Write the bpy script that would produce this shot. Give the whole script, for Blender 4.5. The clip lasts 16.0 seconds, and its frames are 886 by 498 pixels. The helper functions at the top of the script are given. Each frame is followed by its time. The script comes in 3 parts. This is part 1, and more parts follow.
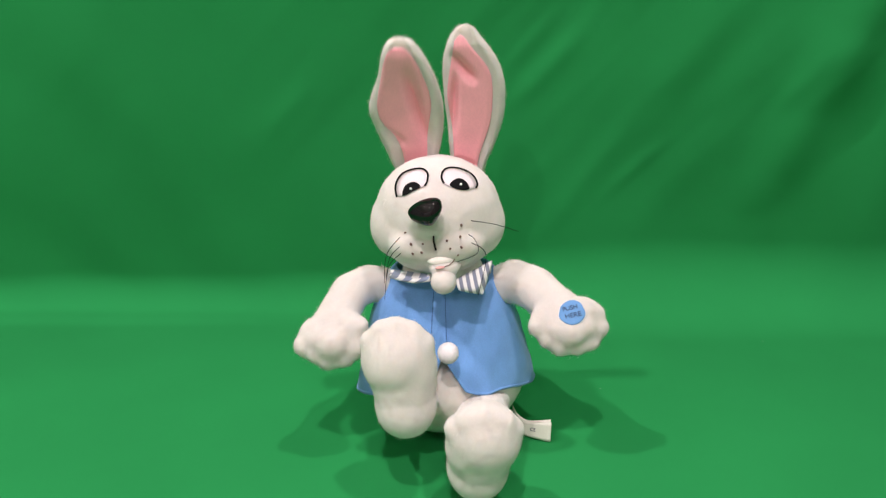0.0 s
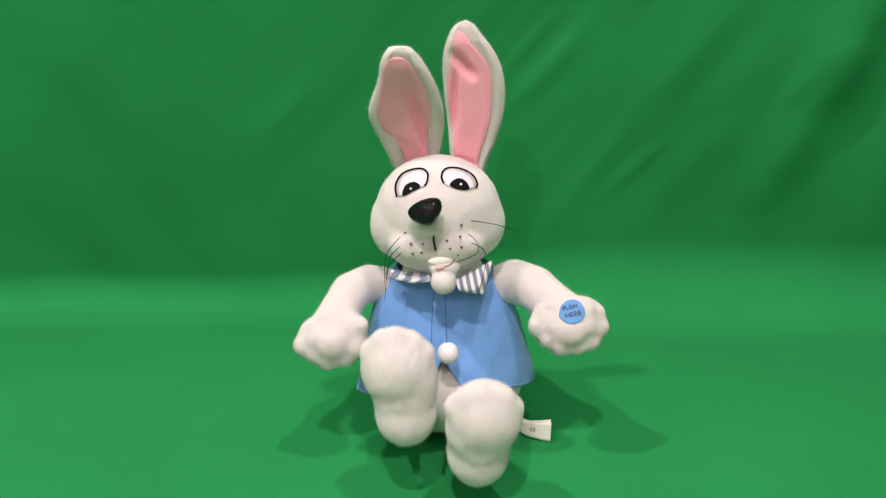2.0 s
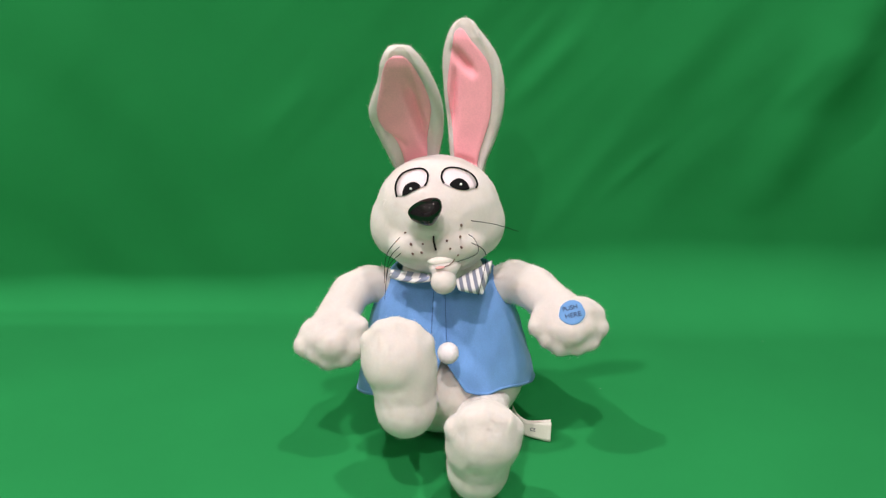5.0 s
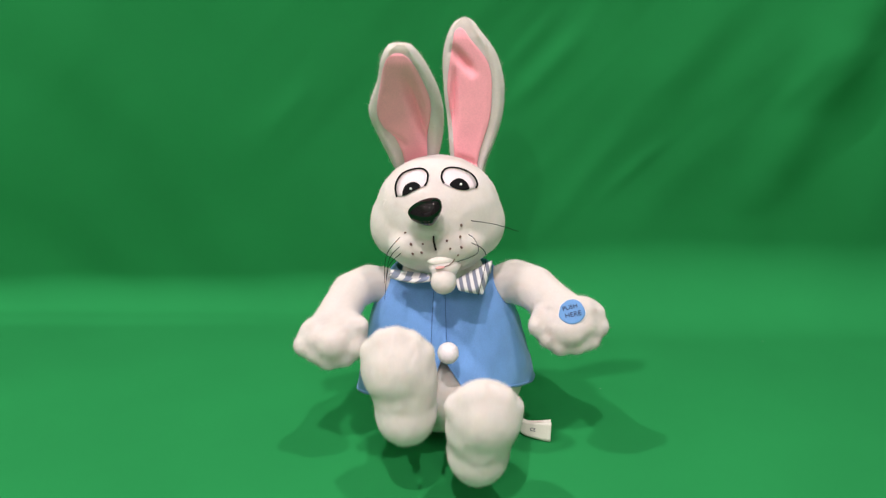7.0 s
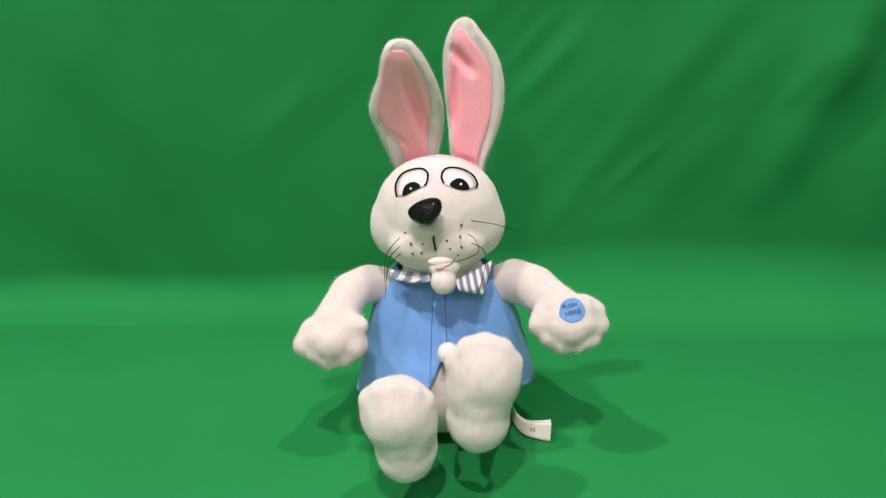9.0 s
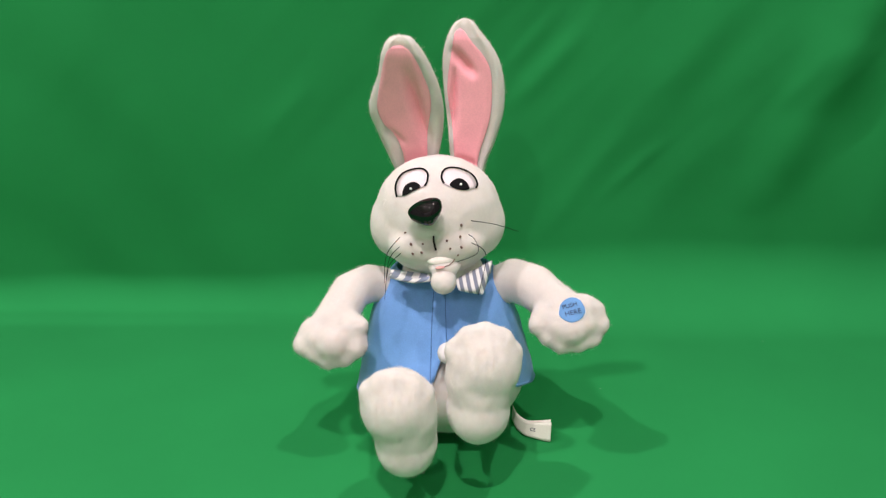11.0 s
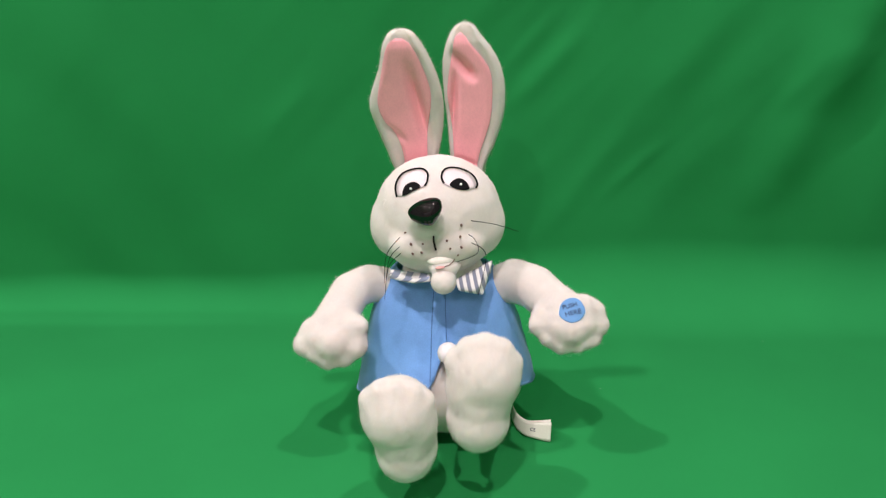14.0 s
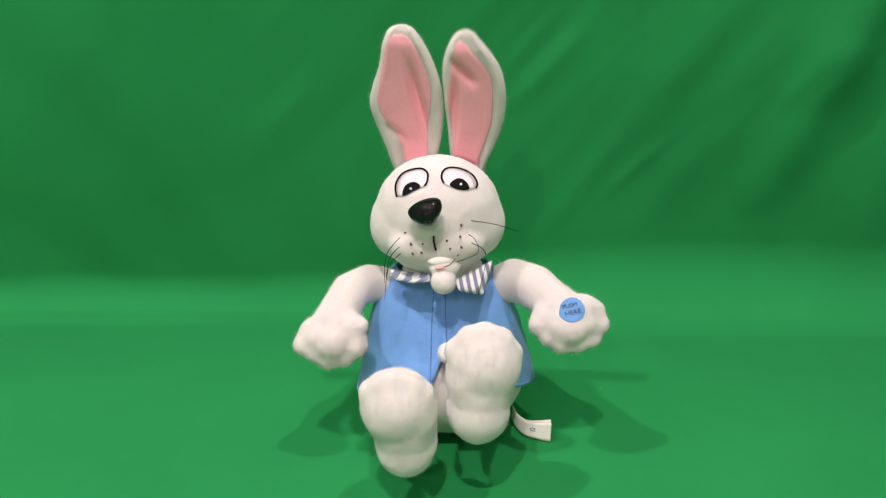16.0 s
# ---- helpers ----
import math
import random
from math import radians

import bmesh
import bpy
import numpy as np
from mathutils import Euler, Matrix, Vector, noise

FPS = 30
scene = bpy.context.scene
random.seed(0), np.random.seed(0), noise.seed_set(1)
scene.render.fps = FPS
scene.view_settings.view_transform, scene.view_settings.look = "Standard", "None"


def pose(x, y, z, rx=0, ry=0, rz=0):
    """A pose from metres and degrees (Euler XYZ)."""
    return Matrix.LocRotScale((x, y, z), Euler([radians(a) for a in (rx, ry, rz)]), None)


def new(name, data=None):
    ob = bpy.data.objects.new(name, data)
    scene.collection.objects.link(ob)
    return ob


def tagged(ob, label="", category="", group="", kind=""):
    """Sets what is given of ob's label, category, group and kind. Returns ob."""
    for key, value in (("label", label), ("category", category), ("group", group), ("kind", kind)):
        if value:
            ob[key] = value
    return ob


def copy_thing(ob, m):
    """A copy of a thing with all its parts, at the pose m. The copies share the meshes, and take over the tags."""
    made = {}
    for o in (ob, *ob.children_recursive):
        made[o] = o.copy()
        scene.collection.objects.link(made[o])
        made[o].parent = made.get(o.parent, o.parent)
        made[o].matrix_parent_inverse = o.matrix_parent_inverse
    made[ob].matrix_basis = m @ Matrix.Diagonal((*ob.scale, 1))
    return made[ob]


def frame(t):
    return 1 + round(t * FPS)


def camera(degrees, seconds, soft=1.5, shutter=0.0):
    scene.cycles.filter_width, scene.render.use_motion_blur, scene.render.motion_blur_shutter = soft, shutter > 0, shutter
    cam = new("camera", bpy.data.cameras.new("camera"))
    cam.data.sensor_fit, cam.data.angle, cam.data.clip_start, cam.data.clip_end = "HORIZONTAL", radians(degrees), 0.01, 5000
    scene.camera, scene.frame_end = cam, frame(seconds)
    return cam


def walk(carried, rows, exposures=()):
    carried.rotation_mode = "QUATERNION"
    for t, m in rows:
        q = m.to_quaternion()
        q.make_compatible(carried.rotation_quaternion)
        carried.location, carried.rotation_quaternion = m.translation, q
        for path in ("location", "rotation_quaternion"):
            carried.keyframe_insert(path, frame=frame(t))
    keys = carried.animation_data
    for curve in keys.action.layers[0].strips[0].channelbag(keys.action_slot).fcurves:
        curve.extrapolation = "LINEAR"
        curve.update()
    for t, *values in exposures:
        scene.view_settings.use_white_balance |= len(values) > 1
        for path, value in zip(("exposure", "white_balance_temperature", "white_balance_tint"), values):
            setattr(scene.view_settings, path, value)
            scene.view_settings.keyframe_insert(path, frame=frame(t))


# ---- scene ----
# ---- the camera: it stands still ----
cam = camera(58, 16.0, soft=1.3, shutter=0.3)
EYE = (0.0000, -0.7172, 0.4013)
STAND = pose(*EYE, 90 - 17.0, 0, 0)
walk(cam, [(0.0, STAND), (16.0, STAND)])

# ---- world, lamps, exposure ----
scene.view_settings.exposure = 0.0
world = bpy.data.worlds.new("world")
scene.world = world
world.use_nodes = True
world.node_tree.nodes["Background"].inputs["Color"].default_value = (0.8, 0.85, 1.0, 1)
world.node_tree.nodes["Background"].inputs["Strength"].default_value = 0.01

CEILING = 2.48
# recessed ceiling lights: x, y, watts
LAMPS = [(-1.06, -0.80, 35.0), (0.42, -0.80, 23.5), (-0.20, -1.65, 49.0), (0.30, -2.40, 7.0),
         (-1.00, -4.20, 62.0), (0.75, -4.10, 34.0), (-0.10, -3.50, 8.0)]
for lx, ly, watts in LAMPS:
    lamp = bpy.data.lights.new("downlight_lamp", "AREA")
    lamp.shape, lamp.size, lamp.energy, lamp.color = "DISK", 0.075, watts, (1.0, 0.87, 0.87)
    new("downlight_lamp", lamp).matrix_world = pose(lx, ly, CEILING - 0.012)


# ---- materials ----
def material(name, base, rough=0.8, metal=0.0, sheen=0.0, coat=0.0, grain=(0.0, 300.0), patch=(0.0, 12.0), bump=0.0, spec=0.5, glow=0.0, sss=0.0):
    """A surface with fine grain and broad patches: (strength, size as repeats a metre), and fine relief from the grain."""
    mat = bpy.data.materials.new(name)
    mat.use_nodes = True
    nodes, links = mat.node_tree.nodes, mat.node_tree.links
    bsdf = nodes["Principled BSDF"]
    bsdf.inputs["Roughness"].default_value = rough
    bsdf.inputs["Metallic"].default_value = metal
    bsdf.inputs["Specular IOR Level"].default_value = spec
    bsdf.inputs["Sheen Weight"].default_value = sheen
    bsdf.inputs["Sheen Roughness"].default_value = 0.5
    bsdf.inputs["Coat Weight"].default_value = coat
    bsdf.inputs["Base Color"].default_value = (*base, 1)
    if sss:
        bsdf.inputs["Subsurface Weight"].default_value = sss
        bsdf.inputs["Subsurface Radius"].default_value = (1.0, 0.9, 0.8)
        bsdf.inputs["Subsurface Scale"].default_value = 0.006
        bsdf.inputs["Diffuse Roughness"].default_value = 1.0
    if glow:
        bsdf.inputs["Emission Color"].default_value = (1.0, 0.92, 0.82, 1)
        bsdf.inputs["Emission Strength"].default_value = glow
    coords = nodes.new("ShaderNodeTexCoord")
    last = None
    for strength, size in (patch, grain):
        tex = nodes.new("ShaderNodeTexNoise")
        tex.inputs["Scale"].default_value, tex.inputs["Detail"].default_value = size, 4.0
        links.new(coords.outputs["Object"], tex.inputs["Vector"])
        ramp = nodes.new("ShaderNodeMapRange")
        ramp.inputs["From Min"].default_value, ramp.inputs["From Max"].default_value = 0.3, 0.7
        ramp.inputs["To Min"].default_value, ramp.inputs["To Max"].default_value = 1 - strength, 1 + strength
        links.new(tex.outputs["Fac"], ramp.inputs["Value"])
        mix = nodes.new("ShaderNodeVectorMath")
        mix.operation = "SCALE"
        if last is None:
            mix.inputs[0].default_value = base
        else:
            links.new(last, mix.inputs[0])
        links.new(ramp.outputs["Result"], mix.inputs["Scale"])
        last = mix.outputs["Vector"]
    links.new(last, bsdf.inputs["Base Color"])
    if bump:
        relief = nodes.new("ShaderNodeBump")
        relief.inputs["Strength"].default_value, relief.inputs["Distance"].default_value = bump, 0.002
        links.new(tex.outputs["Fac"], relief.inputs["Height"])
        links.new(relief.outputs["Normal"], bsdf.inputs["Normal"])
    return mat


def striped(name, one, two, repeats, turn):
    """Woven stripes across the cloth; turn: degrees of the stripes about the line of sight."""
    mat = material(name, one, 0.8, sheen=0.2, bump=0.3, grain=(0.05, 900))
    nodes, links = mat.node_tree.nodes, mat.node_tree.links
    coords, spin = nodes.new("ShaderNodeTexCoord"), nodes.new("ShaderNodeMapping")
    spin.inputs["Rotation"].default_value = (0, radians(turn), 0)
    wave = nodes.new("ShaderNodeTexWave")
    wave.bands_direction = "X"
    wave.inputs["Scale"].default_value, wave.inputs["Distortion"].default_value = repeats, 0.3
    ramp, mix = nodes.new("ShaderNodeValToRGB"), nodes.new("ShaderNodeMix")
    ramp.color_ramp.elements[0].position, ramp.color_ramp.elements[1].position = 0.42, 0.55
    mix.data_type = "RGBA"
    mix.inputs[6].default_value, mix.inputs[7].default_value = (*one, 1), (*two, 1)
    links.new(coords.outputs["Object"], spin.inputs["Vector"])
    links.new(spin.outputs["Vector"], wave.inputs["Vector"])
    links.new(wave.outputs["Fac"], ramp.inputs["Fac"])
    links.new(ramp.outputs["Color"], mix.inputs["Factor"])
    links.new(mix.outputs[2], nodes["Principled BSDF"].inputs["Base Color"])
    return mat


FUR = material("white_plush", (0.75, 0.695, 0.655), 1.0, sheen=0.15, grain=(0.02, 420), patch=(0.03, 45), bump=0.05, spec=0.05, sss=0.8)
PILE = material("white_plush_pile", (0.82, 0.76, 0.72), 1.0, sheen=0.1, grain=(0.03, 420), patch=(0.02, 45), spec=0.05)
PILE.node_tree.nodes["Principled BSDF"].inputs["Diffuse Roughness"].default_value = 1.0
PILE_SURFACE, PILE_LET = PILE.node_tree.nodes["Principled BSDF"], PILE.node_tree.nodes.new("ShaderNodeBsdfTranslucent")
PILE_LET.inputs["Color"].default_value = (0.82, 0.76, 0.72, 1)
PILE_MIX = PILE.node_tree.nodes.new("ShaderNodeMixShader")
PILE_MIX.inputs["Fac"].default_value = 0.12
PILE.node_tree.links.new(PILE_SURFACE.outputs["BSDF"], PILE_MIX.inputs[1])
PILE.node_tree.links.new(PILE_LET.outputs["BSDF"], PILE_MIX.inputs[2])
PILE.node_tree.links.new(PILE_MIX.outputs["Shader"], PILE.node_tree.nodes["Material Output"].inputs["Surface"])
PINK = material("pink_velour", (0.93, 0.395, 0.46), 0.95, sheen=0.35, grain=(0.05, 700), patch=(0.05, 40), bump=0.1, spec=0.1)
BLUE = material("blue_felt", (0.165, 0.345, 0.71), 0.95, sheen=0.25, grain=(0.06, 900), patch=(0.07, 40), bump=0.15, spec=0.1)
THREAD = material("dark_blue_thread", (0.05, 0.13, 0.34), 0.9, grain=(0.1, 2000))
POMPOM = material("white_pompom", (0.78, 0.75, 0.77), 1.0, sheen=0.2, grain=(0.04, 500), patch=(0.03, 60), bump=0.3, spec=0.1)
BLACK_GLOSS = material("black_plastic", (0.003, 0.003, 0.004), 0.025, coat=0.0, spec=0.5, grain=(0.1, 200), patch=(0.1, 30))
BLACK = material("black_thread", (0.006, 0.006, 0.007), 0.8, spec=0.1, grain=(0.2, 2500), bump=0.3)
EYE_WHITE = material("eye_felt", (0.74, 0.66, 0.69), 0.9, grain=(0.03, 800), patch=(0.02, 60), bump=0.2, spec=0.2)
GLINT = material("white_thread", (0.9, 0.9, 0.9), 0.7, grain=(0.02, 900))
BROWN = material("brown_thread", (0.17, 0.095, 0.08), 0.9, grain=(0.15, 1500), bump=0.3)
LIP = material("pink_felt", (0.75, 0.40, 0.38), 0.95, grain=(0.05, 900), bump=0.2)
TOOTH = material("white_felt", (0.82, 0.78, 0.73), 0.9, grain=(0.03, 700), bump=0.2)
PATCH_BLUE = material("patch_blue", (0.13, 0.30, 0.60), 0.85, grain=(0.08, 1500), bump=0.3)
INK = material("navy_ink", (0.02, 0.03, 0.07), 0.8, grain=(0.15, 1500))
LABEL = material("satin_ribbon", (0.80, 0.77, 0.70), 0.45, sheen=0.1, grain=(0.03, 1200), patch=(0.03, 60), bump=0.15)
STRIPES = striped("striped_cotton", (0.80, 0.79, 0.80), (0.22, 0.24, 0.33), 52.0, 14)
STRIPES_FOLDED = striped("striped_cotton_folded", (0.80, 0.79, 0.80), (0.22, 0.26, 0.38), 46.0, -50)
GREEN = material("green_cloth", (0.0205, 0.250, 0.071), 0.95, sheen=0.0, grain=(0.05, 1600), patch=(0.05, 5), bump=0.12, spec=0.06)
LINT = material("lint", (0.28, 0.34, 0.28), 0.9, grain=(0.1, 3000))
WALL_PAINT = material("wall_paint", (0.20, 0.19, 0.18), 0.9, grain=(0.02, 300), patch=(0.03, 2), bump=0.1)
CEILING_PAINT = material("ceiling_paint", (0.42, 0.41, 0.40), 0.95, grain=(0.02, 300), patch=(0.02, 2), bump=0.1)
FLOOR_WOOD = material("floor_laminate", (0.24, 0.16, 0.10), 0.5, grain=(0.12, 160), patch=(0.15, 3), bump=0.1)
TRIM_WHITE = material("white_enamel", (0.75, 0.75, 0.74), 0.4, grain=(0.01, 300))
LENS = material("lamp_lens", (0.9, 0.9, 0.9), 0.5, glow=6.0)


# ---- building helpers ----
from mathutils.bvhtree import BVHTree


def part(name, bm, mat, parent=None, label="", smooth=True):
    """Links a bmesh or a mesh as one object, under a thing or a part if one is given."""
    if isinstance(bm, bmesh.types.BMesh):
        me = bpy.data.meshes.new(name)
        bmesh.ops.recalc_face_normals(bm, faces=bm.faces)
        bm.to_mesh(me)
        bm.free()
        me.polygons.foreach_set("use_smooth", [smooth] * len(me.polygons))
    else:
        me = bm
    kept = [p.material_index for p in me.polygons]
    piled = mat in (FUR, POMPOM) and not isinstance(bm, bmesh.types.BMesh)
    me.materials.clear()
    me.materials.append(mat)
    if piled:
        me.materials.append(PILE)
        me.polygons.foreach_set("material_index", kept)
    ob = new(name, me)
    if parent is not None:
        ob.parent = parent
    if label:
        tagged(ob, label)
    return ob


def ball(bm, at, radii, turn=(0, 0, 0), detail=3):
    radii = (radii,) * 3 if isinstance(radii, (int, float)) else radii
    m = pose(*at, *turn) @ Matrix.Diagonal((*radii, 1))
    return bmesh.ops.create_icosphere(bm, subdivisions=detail, radius=1.0, matrix=m)["verts"]


def box(bm, lo, hi, bevel=0.0):
    mid = [(a + b) / 2 for a, b in zip(lo, hi)]
    size = [b - a for a, b in zip(lo, hi)]
    made = bmesh.ops.create_cube(bm, size=1.0, matrix=Matrix.Translation(mid) @ Matrix.Diagonal((*size, 1)))
    if bevel:
        edges = list({e for v in made["verts"] for e in v.link_edges})
        bmesh.ops.bevel(bm, geom=edges, offset=bevel, segments=2, affect="EDGES")


def tube(bm, points, radius, sides=6, taper=1.0):
    """A round cord through the points, thinning to taper at its far end, with closed ends."""
    points = [Vector(p) for p in points]
    rings = []
    for i, p in enumerate(points):
        along = (points[min(i + 1, len(points) - 1)] - points[max(i - 1, 0)]).normalized()
        side = along.cross(Vector((0.13, 0.31, 0.94))).normalized()
        up = along.cross(side)
        r = radius * (1 + (taper - 1) * i / (len(points) - 1))
        rings.append([bm.verts.new(p + r * (math.cos(a) * side + math.sin(a) * up)) for a in np.linspace(0, 2 * math.pi, sides, endpoint=False)])
    for a, b in zip(rings, rings[1:]):
        for k in range(sides):
            bm.faces.new((a[k], a[(k + 1) % sides], b[(k + 1) % sides], b[k]))
    bm.faces.new(rings[0][::-1])
    bm.faces.new(rings[-1])


def bow(a, b, sag, steps=10):
    """Points of an arc from a to b whose middle is off the straight line by sag, a vector."""
    a, b, sag = Vector(a), Vector(b), Vector(sag)
    return [a.lerp(b, k / steps) + sag * (4 * (k / steps) * (1 - k / steps)) for k in range(steps + 1)]


def sheet(bm, surface, nu, nv, thick):
    """A cloth of that thickness from surface(u, v) -> point, u and v from 0 to 1."""
    grid = [[Vector(surface(i / nu, j / nv)) for j in range(nv + 1)] for i in range(nu + 1)]
    layers = []
    for sign in (0.5, -0.5):
        layer = []
        for i in range(nu + 1):
            row = []
            for j in range(nv + 1):
                du = grid[min(i + 1, nu)][j] - grid[max(i - 1, 0)][j]
                dv = grid[i][min(j + 1, nv)] - grid[i][max(j - 1, 0)]
                n = du.cross(dv)
                n = n.normalized() if n.length > 1e-12 else Vector((0, -1, 0))
                row.append(bm.verts.new(grid[i][j] + sign * thick * n))
            layer.append(row)
        layers.append(layer)
    top, low = layers
    for i in range(nu):
        for j in range(nv):
            bm.faces.new((top[i][j], top[i + 1][j], top[i + 1][j + 1], top[i][j + 1]))
            bm.faces.new((low[i][j], low[i][j + 1], low[i + 1][j + 1], low[i + 1][j]))
    for i in range(nu):
        bm.faces.new((top[i][0], low[i][0], low[i + 1][0], top[i + 1][0]))
        bm.faces.new((top[i][nv], top[i + 1][nv], low[i + 1][nv], low[i][nv]))
    for j in range(nv):
        bm.faces.new((top[0][j], top[0][j + 1], low[0][j + 1], low[0][j]))
        bm.faces.new((top[nu][j], low[nu][j], low[nu][j + 1], top[nu][j + 1]))


def melt(name, bm, voxel=0.0025, rounds=6):
    """Melts overlapping closed forms into one skin and smooths it, as stuffing does under cloth."""
    rough = bpy.data.meshes.new("rough")
    bm.to_mesh(rough)
    bm.free()
    ob = new("rough", rough)
    fuse = ob.modifiers.new("fuse", "REMESH")
    fuse.mode, fuse.voxel_size = "VOXEL", voxel
    ease = ob.modifiers.new("ease", "SMOOTH")
    ease.factor, ease.iterations = 0.5, rounds
    me = bpy.data.meshes.new_from_object(ob.evaluated_get(bpy.context.evaluated_depsgraph_get()))
    me.name = name
    # stuffing is never quite even
    spots, ways = np.empty(len(me.vertices) * 3), np.empty(len(me.vertices) * 3)
    me.vertices.foreach_get("co", spots)
    me.vertices.foreach_get("normal", ways)
    spots, ways = spots.reshape(-1, 3), ways.reshape(-1, 3)
    rise = [0.0006 * noise.noise(Vector(p) * 60) + 0.00008 * noise.noise(Vector(p) * 210) for p in spots]
    me.vertices.foreach_set("co", (spots + ways * np.array(rise)[:, None]).ravel())
    me.update()
    bpy.data.objects.remove(ob)
    bpy.data.meshes.remove(rough)
    return me


def skin_of(me):
    return BVHTree.FromPolygons([v.co.copy() for v in me.vertices], [tuple(p.vertices) for p in me.polygons])


def furred(name, me, density=120.0, length=0.0024, width=0.00030, bare=(), lay=(0, 0, -0.35), seed=1, shag=0.0):
    """The mesh with a short pile of that many hairs a square centimetre, but for the bare spots (place, radius); shag: how much longer some locks are."""
    rng = np.random.default_rng(seed)
    me.calc_loop_triangles()
    co = np.empty(len(me.vertices) * 3)
    me.vertices.foreach_get("co", co)
    co = co.reshape(-1, 3)
    tri = np.empty(len(me.loop_triangles) * 3, dtype=np.int64)
    me.loop_triangles.foreach_get("vertices", tri)
    tri = tri.reshape(-1, 3)
    vn = np.empty(len(me.vertices) * 3)
    me.vertices.foreach_get("normal", vn)
    vn = vn.reshape(-1, 3)
    a, b, c = co[tri[:, 0]], co[tri[:, 1]], co[tri[:, 2]]
    area = np.linalg.norm(np.cross(b - a, c - a), axis=1) / 2
    count = int(area.sum() * 1e4 * density * 0.65)
    pick = rng.choice(len(tri), count, p=area / area.sum())
    w = rng.random((count, 2))
    w[w.sum(1) > 1] = 1 - w[w.sum(1) > 1]
    w = np.column_stack([1 - w.sum(1), w])
    root = (co[tri[pick]] * w[:, :, None]).sum(1)
    n = (vn[tri[pick]] * w[:, :, None]).sum(1)
    n /= np.linalg.norm(n, axis=1)[:, None] + 1e-9
    keep = np.ones(count, bool)
    for place, radius in bare:
        keep &= np.linalg.norm(root - np.array(place), axis=1) > radius
    root, n = root[keep], n[keep]
    count = len(root)
    # tufts: hairs near one another lean the same way
    lean = np.array([noise.noise_vector(Vector(p) * 170) for p in root])
    way = n + 0.55 * lean + 0.35 * rng.normal(size=(count, 3)) + np.array(lay)
    way -= np.minimum((way * n).sum(1) - 0.25, 0)[:, None] * n
    stray = rng.random(count) < 0.15
    way -= np.maximum((way * n).sum(1) - np.where(stray, 0.85, 0.5), 0)[:, None] * n
    way /= np.linalg.norm(way, axis=1)[:, None]
    # each hair lies flat to the skin, its broad side outwards
    lying = way - 0.9 * (way * n).sum(1)[:, None] * n
    side = np.cross(n, lying)
    side /= np.linalg.norm(side, axis=1)[:, None] + 1e-9
    long = length * np.where(stray, 1.5, 0.5 + 0.55 * rng.random(count))[:, None]
    locks = np.array([max(noise.noise(Vector(p) * 240 + Vector((3.1, 7.7, seed))), 0.0) for p in root])
    long = long * (1 + shag * 2.0 * locks)[:, None]
    root = root - 0.0007 * n
    broad = np.where(stray, 0.5, 1.0)[:, None] * width / 2
    hair = np.stack([root + side * broad, root - side * broad, root + way * long], 1).reshape(-1, 3)
    base = len(co)
    faces = [tuple(p.vertices) for p in me.polygons] + [(base + 3 * i, base + 3 * i + 1, base + 3 * i + 2) for i in range(count)]
    out = bpy.data.meshes.new(name)
    out.from_pydata(np.vstack([co, hair]).tolist(), [], faces)
    out.polygons.foreach_set("use_smooth", [True] * len(out.polygons))
    out.polygons.foreach_set("material_index", [0] * len(me.polygons) + [1] * count)
    mixed = n * 0.85 + 0.15 * way
    mixed /= np.linalg.norm(mixed, axis=1)[:, None]
    out.normals_split_custom_set_from_vertices(np.vstack([vn, np.repeat(mixed, 3, axis=0)]).tolist())
    return out


def moved(me, by):
    me.transform(Matrix.Translation([-a for a in by]))
    return me


def written(text, size):
    """The letters of a word as a flat bmesh with a little depth, centred, in the x-y plane."""
    data = bpy.data.curves.new("letters", "FONT")
    data.body, data.size, data.extrude, data.align_x, data.align_y = text, size, 0.00012, "CENTER", "CENTER"
    ob = new("letters", data)
    me = bpy.data.meshes.new_from_object(ob.evaluated_get(bpy.context.evaluated_depsgraph_get()))
    bpy.data.objects.remove(ob)
    return me


# ---- the room, closed around the camera ----
def wall(name, lo, hi, mat, label, category="wall"):
    bm = bmesh.new()
    box(bm, lo, hi)
    return tagged(part(name, bm, mat, smooth=False), label, category, kind="structure")


X0, X1, Y0, Y1 = -2.3, 1.9, -4.7, 0.70
wall("floor", (X0, Y0, -0.12), (X1, Y1, -0.006), FLOOR_WOOD, "brown laminate floor under the cloth", "floor")
wall("ceiling", (X0, Y0, CEILING), (X1, Y1, CEILING + 0.1), CEILING_PAINT, "white painted flat ceiling", "ceiling")
wall("wall_north", (X0, Y1, -0.12), (X1, Y1 + 0.1, CEILING + 0.1), WALL_PAINT, "plain beige painted wall behind the cloth")
wall("wall_south", (X0, Y0 - 0.1, -0.12), (X1, Y0, CEILING + 0.1), WALL_PAINT, "plain beige painted wall")
wall("wall_west", (X0 - 0.1, Y0 - 0.1, -0.12), (X0, Y1 + 0.1, CEILING + 0.1), WALL_PAINT, "plain beige painted wall")
wall("wall_east", (X1, Y0 - 0.1, -0.12), (X1 + 0.1, Y1 + 0.1, CEILING + 0.1), WALL_PAINT, "plain beige painted wall")


